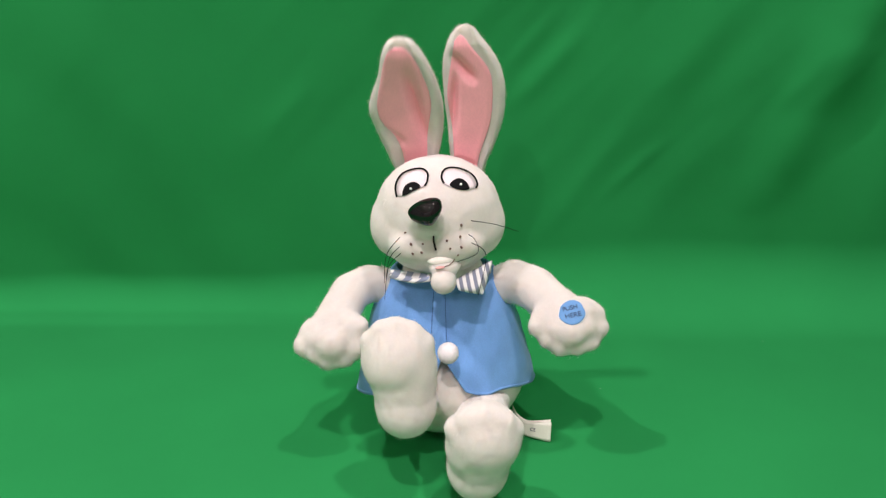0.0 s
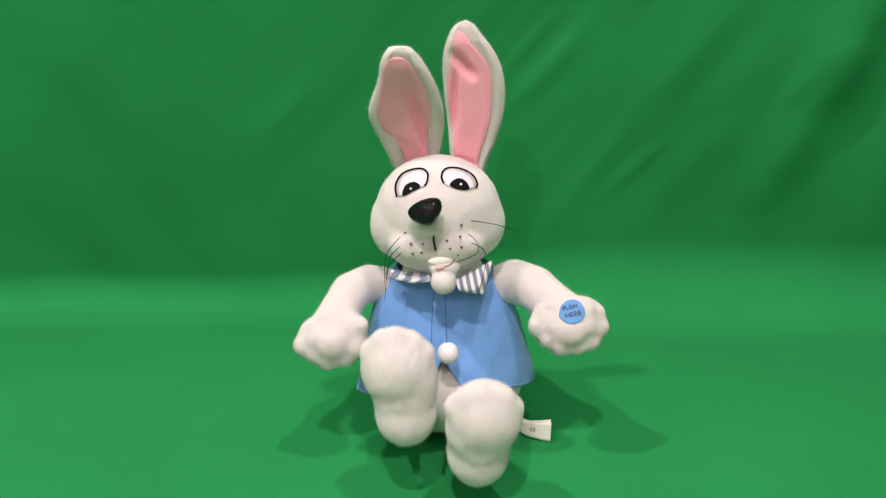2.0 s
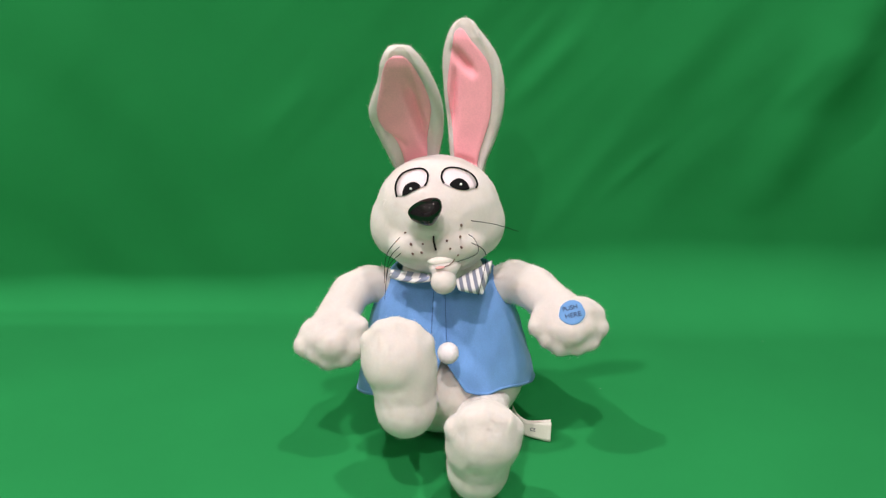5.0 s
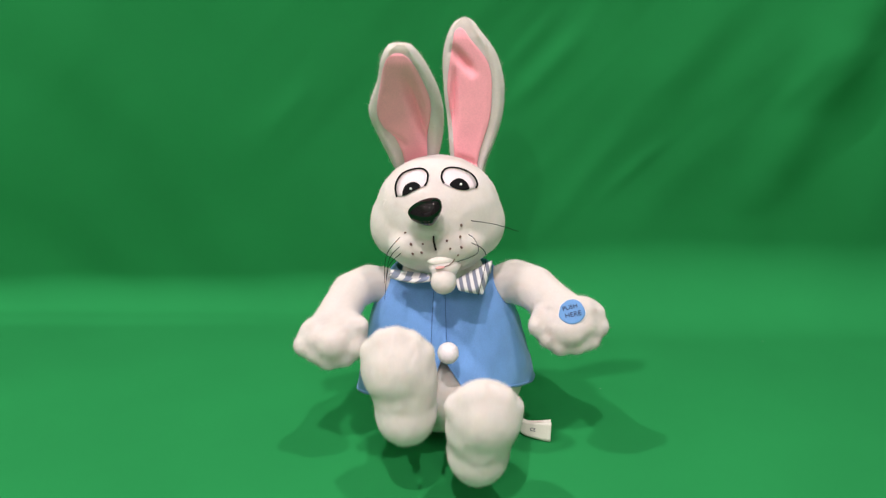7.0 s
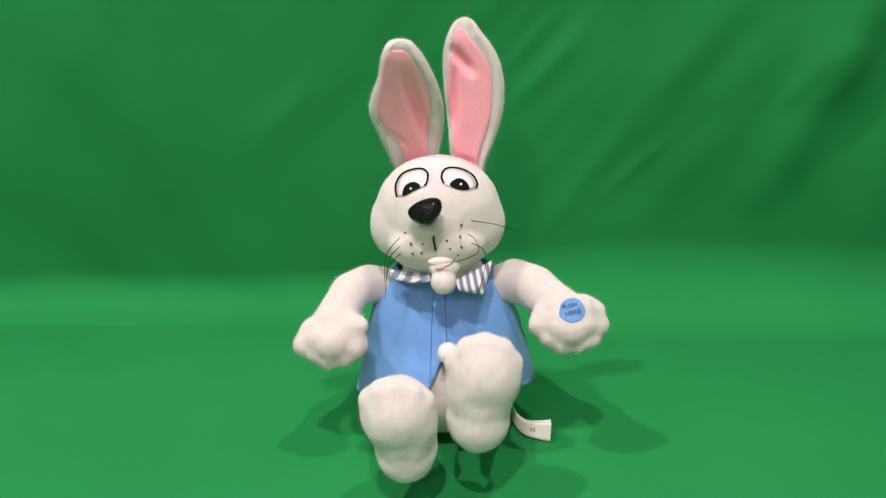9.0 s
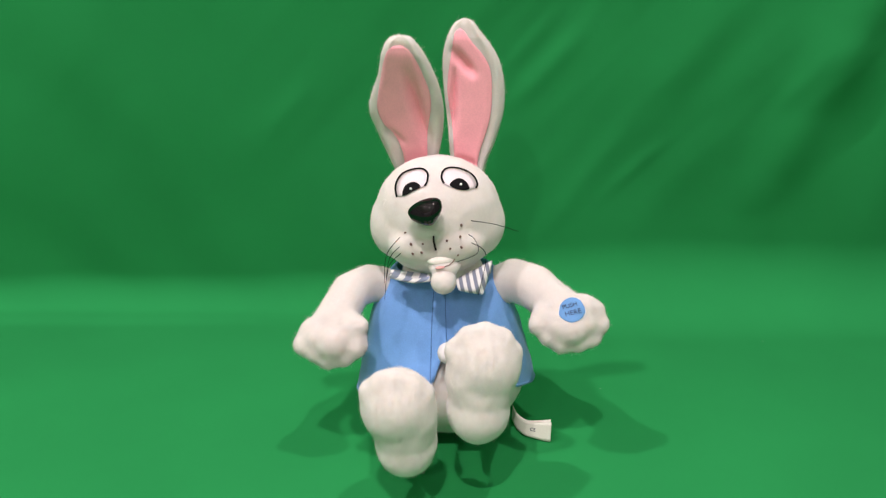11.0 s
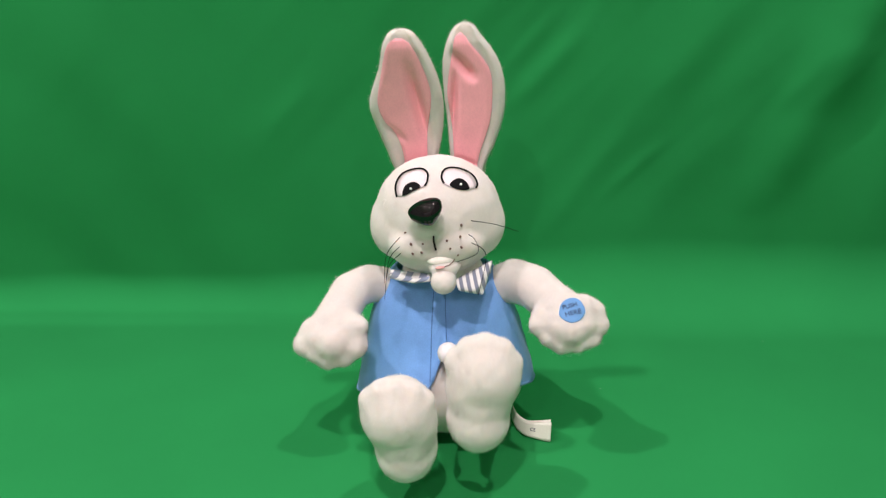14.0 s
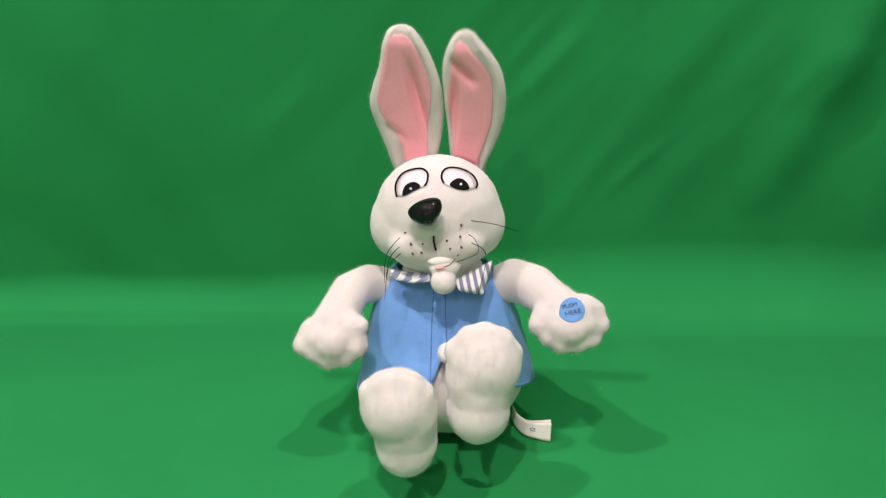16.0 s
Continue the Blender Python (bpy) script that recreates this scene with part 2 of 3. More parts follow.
def downlight():
    """A recessed ceiling light: a white ring and a glowing lens."""
    thing = tagged(new("downlight"), "small round recessed ceiling light, switched on", "ceiling light", "ceiling lights")
    bm = bmesh.new()
    outer, inner = 0.05, 0.036
    rings = []
    for r, z in ((outer, 0.0), (outer, -0.004), (outer - 0.004, -0.007), (inner + 0.003, -0.007), (inner, -0.004), (inner, 0.0)):
        rings.append([bm.verts.new((r * math.cos(a), r * math.sin(a), z)) for a in np.linspace(0, 2 * math.pi, 32, endpoint=False)])
    for a, b in zip(rings, rings[1:]):
        for k in range(32):
            bm.faces.new((a[k], b[k], b[(k + 1) % 32], a[(k + 1) % 32]))
    part("trim_ring", bm, TRIM_WHITE, thing)
    bm = bmesh.new()
    ball(bm, (0, 0, -0.001), (inner, inner, 0.004), detail=2)
    part("lens", bm, LENS, thing)
    return thing


first = downlight()
first.matrix_basis = pose(LAMPS[0][0], LAMPS[0][1], CEILING)
for lx, ly, _ in LAMPS[1:]:
    copy_thing(first, pose(lx, ly, CEILING))


# ---- the green cloth: along the floor, up in a bend, hung on the wall ----
def ease(a, b, x):
    x = min(max((x - a) / (b - a), 0), 1)
    return x * x * (3 - 2 * x)


def ridge(x, z, x0, z0, x1, z1, wide, high):
    """A fold along the line from (x0, z0) to (x1, z1) that dies out at its ends."""
    dx, dz = x1 - x0, z1 - z0
    size = math.hypot(dx, dz)
    s = ((x - x0) * dx + (z - z0) * dz) / size ** 2
    d = ((x - x0) * dz - (z - z0) * dx) / size
    return high * math.exp(-(d / wide) ** 2) * ease(-0.35, 0.3, s) * (1 - ease(0.6, 1.25, s))


# folds on the hung part: from, to, half width, height towards the room
FOLDS = [
    (0.4815, 0.4470, 0.4597, 0.3017, 0.0420, 0.0340),
    (0.4559, 0.3234, 0.3997, 0.1632, 0.0360, 0.0200),
    (0.3963, 0.1873, 0.4290, 0.0799, 0.0300, 0.0120),
    (0.5637, 0.3659, 0.5581, 0.1054, 0.0320, 0.0160),
    (0.3281, 0.4205, 0.2502, 0.2721, 0.0300, 0.0080),
    (0.3926, 0.3659, 0.3195, 0.1873, 0.0400, 0.0100),
    (0.2668, 0.2319, 0.2132, 0.1713, 0.0075, 0.0034),
    (0.1673, 0.1632, 0.1386, 0.1155, 0.0100, 0.0030),
    (0.2288, 0.2608, 0.1561, 0.1551, 0.0140, 0.0040),
    (0.1589, 0.3659, 0.0860, 0.2833, 0.0140, 0.0060),
    (0.1255, 0.3867, 0.0772, 0.3306, 0.0080, 0.0030),
    (0.3075, 0.2265, 0.2498, 0.1054, 0.0260, 0.0060),
    (0.4392, 0.3449, 0.4044, 0.2870, 0.0100, 0.0030),
    (-0.1047, 0.3378, -0.2309, 0.2187, 0.0300, 0.0030),
    (-0.1650, 0.3017, -0.2130, 0.2533, 0.0100, 0.0018),
    (-0.3230, 0.3935, -0.3848, 0.0885, 0.0600, 0.0050)]


def cloth_point(x, s):
    """x from side to side, s along the sheet from the front edge on the floor to the top on the wall."""
    bend = 0.044 + 0.046 * ease(-0.35, 0.35, x)
    back = 0.305 - 0.012 * ease(-0.15, 0.45, x)
    lean = 0.20
    start, arc = -2.0, bend * (math.pi / 2 + lean)
    flat = back - bend - start
    if s < flat:
        y, z, up = start + s, 0.0, 0.0
    elif s < flat + arc:
        a = (s - flat) / bend
        y, z, up = back - bend + bend * math.sin(a), bend * (1 - math.cos(a)), a / (math.pi / 2 + lean)
    else:
        rise = s - flat - arc
        slope, plumb = min(rise, 0.55), max(rise - 0.55, 0.0)  # it leans low down and hangs plumb above
        y, z, up = back - bend + bend * math.cos(lean) - slope * math.sin(lean), bend * (1 + math.sin(lean)) + slope * math.cos(lean) + plumb, 1.0
    lump = 0.006 * noise.noise((x * 3.1, s * 2.3, 0.7)) + 0.0022 * noise.noise((x * 9 + s * 5, s * 4, 3.1))
    hang = 0.65 * sum(ridge(x, z, *f) for f in FOLDS) * ease(0.0, 0.3, z)
    hang += (0.0017 * noise.noise((x * 17 - z * 15, z * 3.2 + x * 3.2, 4.4)) + 0.0006 * noise.noise((x * 42 - z * 37, z * 7 + x * 7, 6.1))) * ease(0.08, 0.3, z) * (0.3 + 0.7 * ease(-0.35, 0.1, x))
    hang += 0.006 * noise.noise((x * 5.0 - z * 4.2, z * 1.5 + x * 1.5, 8.2)) * ease(0.05, 0.4, z)
    y -= up * (lump * 2 + hang)
    z += (1 - up) * (max(lump * 0.35, -0.001) + 0.001 * noise.noise((x * 8, y * 8, 1.3))) * ease(0.1, 0.5, math.hypot(x, y))
    # a crease where the sheet leaves the floor on one side
    z += 0.004 * math.exp(-((s - flat - 0.01) / 0.012) ** 2) * ease(0.1, -0.5, x)
    return (x, y, z)


# the sheet has a finer weave of faces round the toy
def cloth():
    bm = bmesh.new()
    across = np.concatenate([np.linspace(-1.7, -0.8, 20, endpoint=False), np.linspace(-0.8, 0.8, 270, endpoint=False), np.linspace(0.8, 1.5, 18)])
    along = np.concatenate([np.linspace(0, 1.5, 30, endpoint=False), np.linspace(1.5, 3.15, 290, endpoint=False), np.linspace(3.15, 4.1, 22)])
    rows = [[bm.verts.new(cloth_point(float(x), float(s))) for s in along] for x in across]
    for i in range(len(across) - 1):
        for j in range(len(along) - 1):
            bm.faces.new((rows[i][j], rows[i + 1][j], rows[i + 1][j + 1], rows[i][j + 1]))
    ob = part("backdrop", bm, GREEN)
    thick = ob.modifiers.new("thickness", "SOLIDIFY")
    thick.thickness, thick.offset = 0.001, -1
    return tagged(ob, "bright green cloth sheet sweeping from floor to wall", "cloth backdrop", kind="structure")


cloth()


# ---- the plush rabbit ----
rabbit = tagged(new("plush_rabbit"), "white plush rabbit toy in a blue vest, sitting on green cloth", "plush toy")

# body under the vest
bm = bmesh.new()
ball(bm, (0.003, 0.0, 0.057), (0.077, 0.070, 0.0565))
ball(bm, (0.002, 0.0, 0.105), (0.058, 0.052, 0.045))
ball(bm, (0.0, -0.005, 0.155), (0.040, 0.036, 0.040))
part("body", furred("body", melt("body", bm), 60, seed=2), FUR, rabbit)


# vest: a flared tube open at the neck, with a notch at the front of the hem
def vest_point(around, down, off=0.0):
    """around: angle from the front, positive to the rabbit's left hand; down: 0 at the neck, 1 at the hem."""
    s, c = math.sin(around), math.cos(around)
    front = max(c, 0.0)
    hem = 0.049 + 0.004 * s + 0.024 * front ** 2 - 0.008 * max(-c, 0)
    hem += 0.030 * max(0.0, 1 - abs(around + 0.03) / (0.26 if around > -0.03 else 0.13)) - 0.006 * math.exp(-((around - 0.42) / 0.25) ** 2)
    z = 0.166 + (hem - 0.166) * down
    t = min(max((0.166 - z) / 0.125, 0.0), 1.2)
    wide = 0.044 + 0.054 * t ** 0.72 - 0.012 * t * t
    deep = 0.038 + 0.044 * t ** 0.8
    ripple = 0.0022 * t * math.sin(5 * around + 0.6) + 0.0015 * t * noise.noise((around * 2.5, down * 3, 2.0))
    ripple += 0.0016 * t * noise.noise((around * 5.0 + down * 3.0, down * 5.0, 7.0)) + 0.0008 * noise.noise((around * 11.0, down * 9.0, 1.0))
    r = 1 + off / 0.07
    return (0.000 + 0.002 * t + (wide + ripple) * s * r, 0.002 - (deep + ripple) * c * r, z)


bm = bmesh.new()
sheet(bm, lambda u, v: vest_point(-math.pi + 2 * math.pi * u, v), 120, 36, 0.0022)
vest = part("vest", bm, BLUE, rabbit, "blue felt vest with stitched front band")
bm = bmesh.new()
sheet(bm, lambda u, v: vest_point(-0.165 + 0.20 * u, 0.02 + 0.955 * v, 0.0016), 10, 36, 0.0012)
part("front_band", bm, BLUE, vest)
for angle in (-0.155, 0.03):
    for k in range(26):
        bm = bmesh.new()
        tube(bm, [vest_point(angle, 0.05 + 0.034 * k + d, 0.0026) for d in (0.0, 0.012, 0.024)], 0.00035, 4)
        part("stitch", bm, THREAD, vest)
# binding along the hem
bm = bmesh.new()
tube(bm, [vest_point(a, 0.985, 0.0004) for a in np.linspace(-math.pi, math.pi, 120)], 0.0014, 6)
part("hem", bm, BLUE, vest)
bm = bmesh.new()
ball(bm, (0.0044, -0.0830, 0.1134), 0.00930, detail=4)
part("pompom_button", furred("pompom_button", melt("pompom_button", bm, 0.0012, 2), 150, 0.0016, 0.00035, lay=(0, 0, 0), seed=5), POMPOM, vest)


# head: skull, cheeks, muzzle pads, lower jaw
bm = bmesh.new()
ball(bm, (-0.0046, -0.0200, 0.2248), (0.0565, 0.057, 0.0500))
ball(bm, (-0.0371, -0.0220, 0.2137), (0.029, 0.038, 0.033))
ball(bm, (0.0270, -0.0220, 0.2148), (0.029, 0.038, 0.033))
ball(bm, (-0.0046, -0.0300, 0.1981), (0.046, 0.045, 0.027))
ball(bm, (-0.0205, -0.0560, 0.2042), (0.027, 0.023, 0.018))
ball(bm, (0.0102, -0.0560, 0.2057), (0.027, 0.023, 0.018))
ball(bm, (-0.0129, -0.0660, 0.2276), (0.017, 0.020, 0.016))
head_mesh = melt("head", bm, 0.0022, 22)
face = skin_of(head_mesh)


def sight(x, z):
    """(x, z) on an upright plane 0.08 m before the rabbit, carried along the slant at which the face is seen, to the face."""
    at = Vector((x, -0.08, z))
    way = (at - Vector(EYE)).normalized()
    place, normal, _, _ = face.ray_cast(Vector(EYE), way)
    return (place, normal) if place is not None else (at, Vector((0, -1, 0)))


def face_line(points, off):
    out = []
    for x, z in points:
        place, normal = sight(x, z)
        out.append(place + normal * off)
    return out


def smoothed(points, steps=5, closed=False):
    """A soft curve through the points."""
    pts = [Vector((*p, 0)) if len(p) == 2 else Vector(p) for p in points]
    n, out = len(pts), []
    for i in range(n if closed else n - 1):
        p0, p1, p2, p3 = [pts[k % n] if closed else pts[min(max(k, 0), n - 1)] for k in (i - 1, i, i + 1, i + 2)]
        for k in range(steps):
            t = k / steps
            out.append(0.5 * (2 * p1 + (p2 - p0) * t + (2 * p0 - 5 * p1 + 4 * p2 - p3) * t * t + (3 * p1 - p0 - 3 * p2 + p3) * t ** 3))
    if not closed:
        out.append(pts[-1])
    return [tuple(p[:len(points[0])]) for p in out]


def felt_shape(outline, off, thick=0.0006):
    """A flat cut piece laid on the face: rings shrink from the outline to its middle."""
    bm = bmesh.new()
    cx, cz = (sum(p[i] for p in outline) / len(outline) for i in (0, 1))
    rings = []
    for k, lift in ((1.0, -thick), (1.0, 0), (0.75, 0), (0.5, 0), (0.25, 0)):
        pts = face_line([(cx + (x - cx) * k, cz + (z - cz) * k) for x, z in outline], off + lift)
        rings.append([bm.verts.new(p) for p in pts])
    n = len(outline)
    for a, b in zip(rings, rings[1:]):
        for k in range(n):
            bm.faces.new((a[k], a[(k + 1) % n], b[(k + 1) % n], b[k]))
    bm.faces.new(rings[-1])
    return bm


# eyes: arch of the lid, the white, the half-hidden pupil, a glint
EYES = [
    dict(lid=[(-0.0370, 0.2509), (-0.0377, 0.2599), (-0.0335, 0.2683), (-0.0256, 0.2725), (-0.0169, 0.2734), (-0.0124, 0.2701), (-0.0124, 0.2636), (-0.0147, 0.2594)],
         white=[(-0.0360, 0.2509), (-0.0368, 0.2594), (-0.0326, 0.2674), (-0.0252, 0.2715), (-0.0174, 0.2725), (-0.0133, 0.2692), (-0.0133, 0.2636), (-0.0156, 0.2594), (-0.0258, 0.2552)],
         pupil=[(-0.0323, 0.2514), (-0.0308, 0.2585), (-0.0262, 0.2622), (-0.0211, 0.2622), (-0.0180, 0.2585), (-0.0244, 0.2552)], glint=[(-0.0256, 0.2568)]),
    dict(lid=[(0.0005, 0.2617), (-0.0014, 0.2669), (0.0009, 0.2725), (0.0073, 0.2743), (0.0165, 0.2725), (0.0238, 0.2678), (0.0271, 0.2617), (0.0262, 0.2580)],
         white=[(0.0009, 0.2617), (-0.0005, 0.2669), (0.0018, 0.2715), (0.0078, 0.2734), (0.0160, 0.2715), (0.0229, 0.2669), (0.0262, 0.2613), (0.0253, 0.2580), (0.0166, 0.2570), (0.0064, 0.2589)],
         pupil=[(0.0055, 0.2599), (0.0083, 0.2641), (0.0133, 0.2655), (0.0184, 0.2627), (0.0207, 0.2570), (0.0129, 0.2566)], glint=[(0.0138, 0.2603)]),
]
bare = []
for e in EYES:
    outline = smoothed(e["white"], 4, True)
    mid = [sum(p[i] for p in outline) / len(outline) for i in (0, 1)]
    spot, _ = sight(*mid)
    bare.append((tuple(spot), 0.0125))
    for p in outline[::6]:
        q, _ = sight(mid[0] + (p[0] - mid[0]) * 0.6, mid[1] + (p[1] - mid[1]) * 0.6)
        bare.append((tuple(q), 0.0062))
nose_at = Vector((-0.0133, -0.0905, 0.2403))
bare.append((tuple(nose_at + Vector((0, 0.008, 0))), 0.0135))
for x, z in [(-0.0005, 0.1901), (0.0005, 0.1961), (-0.0066, 0.1961), (0.0066, 0.1961)]:
    bare.append((tuple(sight(x, z)[0]), 0.006))

head = part("head", furred("head", head_mesh, 130, 0.0019, bare=bare, seed=3), FUR, rabbit)
for e in EYES:
    eye = part("eye", felt_shape(smoothed(e["white"], 4, True), 0.0010), EYE_WHITE, head, "white felt eye with black stitched lid")
    part("pupil", felt_shape(smoothed(e["pupil"], 4, True), 0.0017), BLACK, eye)
    bm = bmesh.new()
    tube(bm, face_line(smoothed(e["lid"], 5), 0.0016), 0.00080, 7)
    part("eyelid", bm, BLACK, eye)
    bm = bmesh.new()
    place, normal = sight(*e["glint"][0])
    ball(bm, place + normal * 0.0022, 0.00120, detail=2)
    part("glint", bm, GLINT, eye)

# nose: a glossy rounded triangle, broad above, its point below
bm = bmesh.new()
for v in ball(bm, (0, 0, 0), 1.0, detail=5):
    x, y, z = v.co
    broad = 0.80 + 0.26 * z - 0.10 * z * z
    v.co = (x * broad * 1.30 * 0.0134, y * 0.0105 * (1 - 0.15 * z), z * 0.0111 + 0.0016 * (abs(x) ** 2) * (1 if z > 0 else 0.2))
nose = part("nose", bm, BLACK_GLOSS, head, "glossy black plastic nose")
nose.matrix_basis = pose(*nose_at, -12, -22, 0)

# stitched mouth line, freckles
bm = bmesh.new()
tube(bm, face_line(smoothed([(-0.0084, 0.2192), (-0.0080, 0.2128), (-0.0061, 0.2060)], 5), 0.0022), 0.00080, 6)
part("mouth_stitch", bm, BLACK, head)
for x, z in [(-0.0304, 0.2207), (-0.0263, 0.2104), (-0.0169, 0.2109), (-0.0250, 0.2030), (-0.0179, 0.2040), (0.0145, 0.2274), (0.0141, 0.2168), (0.0033, 0.2138), (0.0151, 0.2084), (0.0061, 0.2070), (0.0123, 0.2020)]:
    bm = bmesh.new()
    place, normal = sight(x, z)
    ball(bm, place + normal * 0.0018, (0.00115 + 0.0004 * math.sin(x * 900), 0.0007, 0.00105), (0, 2000 * z, 0), detail=2)
    part("freckle", bm, BROWN, head)

# lip, jaw and chin tuft
bm = bmesh.new()
ball(bm, (0.0008, -0.0660, 0.1878), (0.0150, 0.0150, 0.0085))
ball(bm, (0.0004, -0.0700, 0.1828), (0.0112, 0.0125, 0.0080))
jaw = part("jaw", furred("jaw", melt("jaw", bm, 0.0018, 5), 60, 0.0012, lay=(0, 0, 0), seed=7), FUR, head)
bm = bmesh.new()
ball(bm, (-0.0024, -0.0705, 0.1952), (0.0132, 0.0080, 0.0046), (20, -4, 0))
part("teeth", melt("teeth", bm, 0.0014, 4), TOOTH, head, "white felt front teeth")
bm = bmesh.new()
ball(bm, (-0.0024, -0.0800, 0.1902), (0.00420, 0.003, 0.00100), (0, -8, 0))
part("lower_lip", bm, LIP, head, "pink felt lower lip")
bm = bmesh.new()
tube(bm, [(0.0010, -0.0800, 0.1908), (0.0052, -0.0795, 0.1922), (0.0084, -0.0775, 0.1945), (0.0101, -0.0750, 0.1966)], 0.00040, 5)
part("smile_stitch", bm, BROWN, head)
bm = bmesh.new()
ball(bm, (0.0003, -0.0775, 0.1770), 0.01110, detail=4)
part("chin_tuft", furred("chin_tuft", melt("chin_tuft", bm, 0.0015, 2), 140, 0.0016, 0.00035, lay=(0, 0, 0), seed=8), FUR, head)

# whiskers: thin black threads
for a, b, c in (
        ((-0.0354, -0.0850, 0.2182), (-0.0459, -0.0980, 0.2067), (-0.0484, -0.0960, 0.1817)),
        ((-0.0360, -0.0850, 0.2099), (-0.0440, -0.1000, 0.2025), (-0.0481, -0.0980, 0.1685)),
        ((-0.0351, -0.0860, 0.2044), (-0.0429, -0.1040, 0.2009), (-0.0464, -0.1040, 0.1855)),
        ((0.0232, -0.0820, 0.2314), (0.0415, -0.0950, 0.2320), (0.0607, -0.1000, 0.2273)),
        ((0.0238, -0.0850, 0.2134), (0.0348, -0.1000, 0.2073), (0.0288, -0.1000, 0.1722)),
        ((0.0209, -0.0860, 0.2209), (0.0248, -0.0940, 0.2203), (0.0279, -0.0980, 0.2158)),
        ((0.0286, -0.0920, 0.2140), (0.0269, -0.1020, 0.2089), (0.0111, -0.0960, 0.2002))):
    bm = bmesh.new()
    tube(bm, smoothed([a, b, c], 8), 0.00036, 5, 0.6)
    part("whisker", bm, BLACK, head)


# bow tie of striped cotton
def quad(a, b, c, d, bulge):
    a, b, c, d = map(Vector, (a, b, c, d))

    def at(u, v):
        p = a.lerp(b, u).lerp(d.lerp(c, u), v)
        puff = bulge * 16 * u * (1 - u) * v * (1 - v)
        crease = 0.0016 * math.sin(9 * u + 2 * v) * v * (1 - v) * 4
        return p + Vector((0, -puff - crease, 0.2 * crease))
    return at


tie = tagged(new("bow_tie"), "striped cotton bow tie")
tie.parent = rabbit
bm = bmesh.new()
sheet(bm, quad((0.0107, -0.0700, 0.1745), (0.0432, -0.0480, 0.1858), (0.0340, -0.0720, 0.1634), (0.0134, -0.0780, 0.1697), 0.009), 24, 18, 0.002)
part("tie_wing", bm, STRIPES, tie)
bm = bmesh.new()
sheet(bm, quad((0.0108, -0.0640, 0.1735), (0.0423, -0.0400, 0.1821), (0.0421, -0.0460, 0.1735), (0.0151, -0.0680, 0.1702), 0.006), 24, 18, 0.002)
part("tie_wing", bm, STRIPES, tie)
bm = bmesh.new()
sheet(bm, quad((-0.0098, -0.0620, 0.1775), (-0.0464, -0.0400, 0.1745), (-0.0473, -0.0440, 0.1703), (-0.0126, -0.0720, 0.1752), 0.008), 24, 12, 0.002)
part("tie_wing", bm, STRIPES_FOLDED, tie)
bm = bmesh.new()
tube(bm, [(-0.0459, -0.0490, 0.1719), (-0.0354, -0.0600, 0.1731), (-0.0237, -0.0700, 0.1745), (-0.0115, -0.0760, 0.1787)], 0.0022, 8)
part("tie_edge", bm, STRIPES_FOLDED, tie)
bm = bmesh.new()
ball(bm, (0.0010, -0.0580, 0.1745), (0.011, 0.008, 0.010))
part("tie_knot", bm, STRIPES, tie)


# ---- arms ----
def arm(name, pivot, chain, seed, spot=None):
    bm = bmesh.new()
    for at, r in chain:
        ball(bm, at, r, detail=3)
    me = melt(name, bm, 0.0024, 9)
    skin = skin_of(me)
    bald = []
    if spot is not None:
        bald.append((tuple(skin.ray_cast(Vector(EYE), (Vector(spot) - Vector(EYE)).normalized())[0]), 0.0118))
    ob = part(name, moved(furred(name, me, 150, 0.0024, bare=bald, shag=0.6, seed=seed), pivot), FUR, rabbit)
    ob.location = pivot
    return ob, skin


def chain_between(points, steps=4):
    """Balls along the line of (place, radius) points, close enough to melt together."""
    out = []
    for (a, ra), (b, rb) in zip(points, points[1:]):
        for k in range(steps):
            out.append((Vector(a).lerp(Vector(b), k / steps), ra + (rb - ra) * k / steps))
    return out + [(Vector(points[-1][0]), points[-1][1])]


R_SHOULDER, L_SHOULDER = (-0.0478, 0.0000, 0.1489), (0.0451, 0.0000, 0.1489)
right_arm, _ = arm("right_arm", R_SHOULDER, chain_between([
    ((-0.0452, 0.0000, 0.1443), 0.0168), ((-0.0687, -0.0060, 0.1503), 0.0176), ((-0.0846, -0.0225, 0.1480), 0.0178), ((-0.0917, -0.0480, 0.1392), 0.0184), ((-0.0951, -0.0675, 0.1307), 0.02060)]) + [
    ((-0.1114, -0.0750, 0.1274), 0.01420), ((-0.0809, -0.0750, 0.1311), 0.01610), ((-0.1187, -0.0810, 0.1194), 0.01090), ((-0.1082, -0.0840, 0.1155), 0.01130),
    ((-0.0980, -0.0855, 0.1098), 0.01110), ((-0.0857, -0.0855, 0.1119), 0.01070), ((-0.0760, -0.0825, 0.1201), 0.01210), ((-0.0731, -0.0780, 0.1361), 0.00950), ((-0.0947, -0.0870, 0.1242), 0.01530), ((-0.1064, -0.0825, 0.1264), 0.01300)], 11)
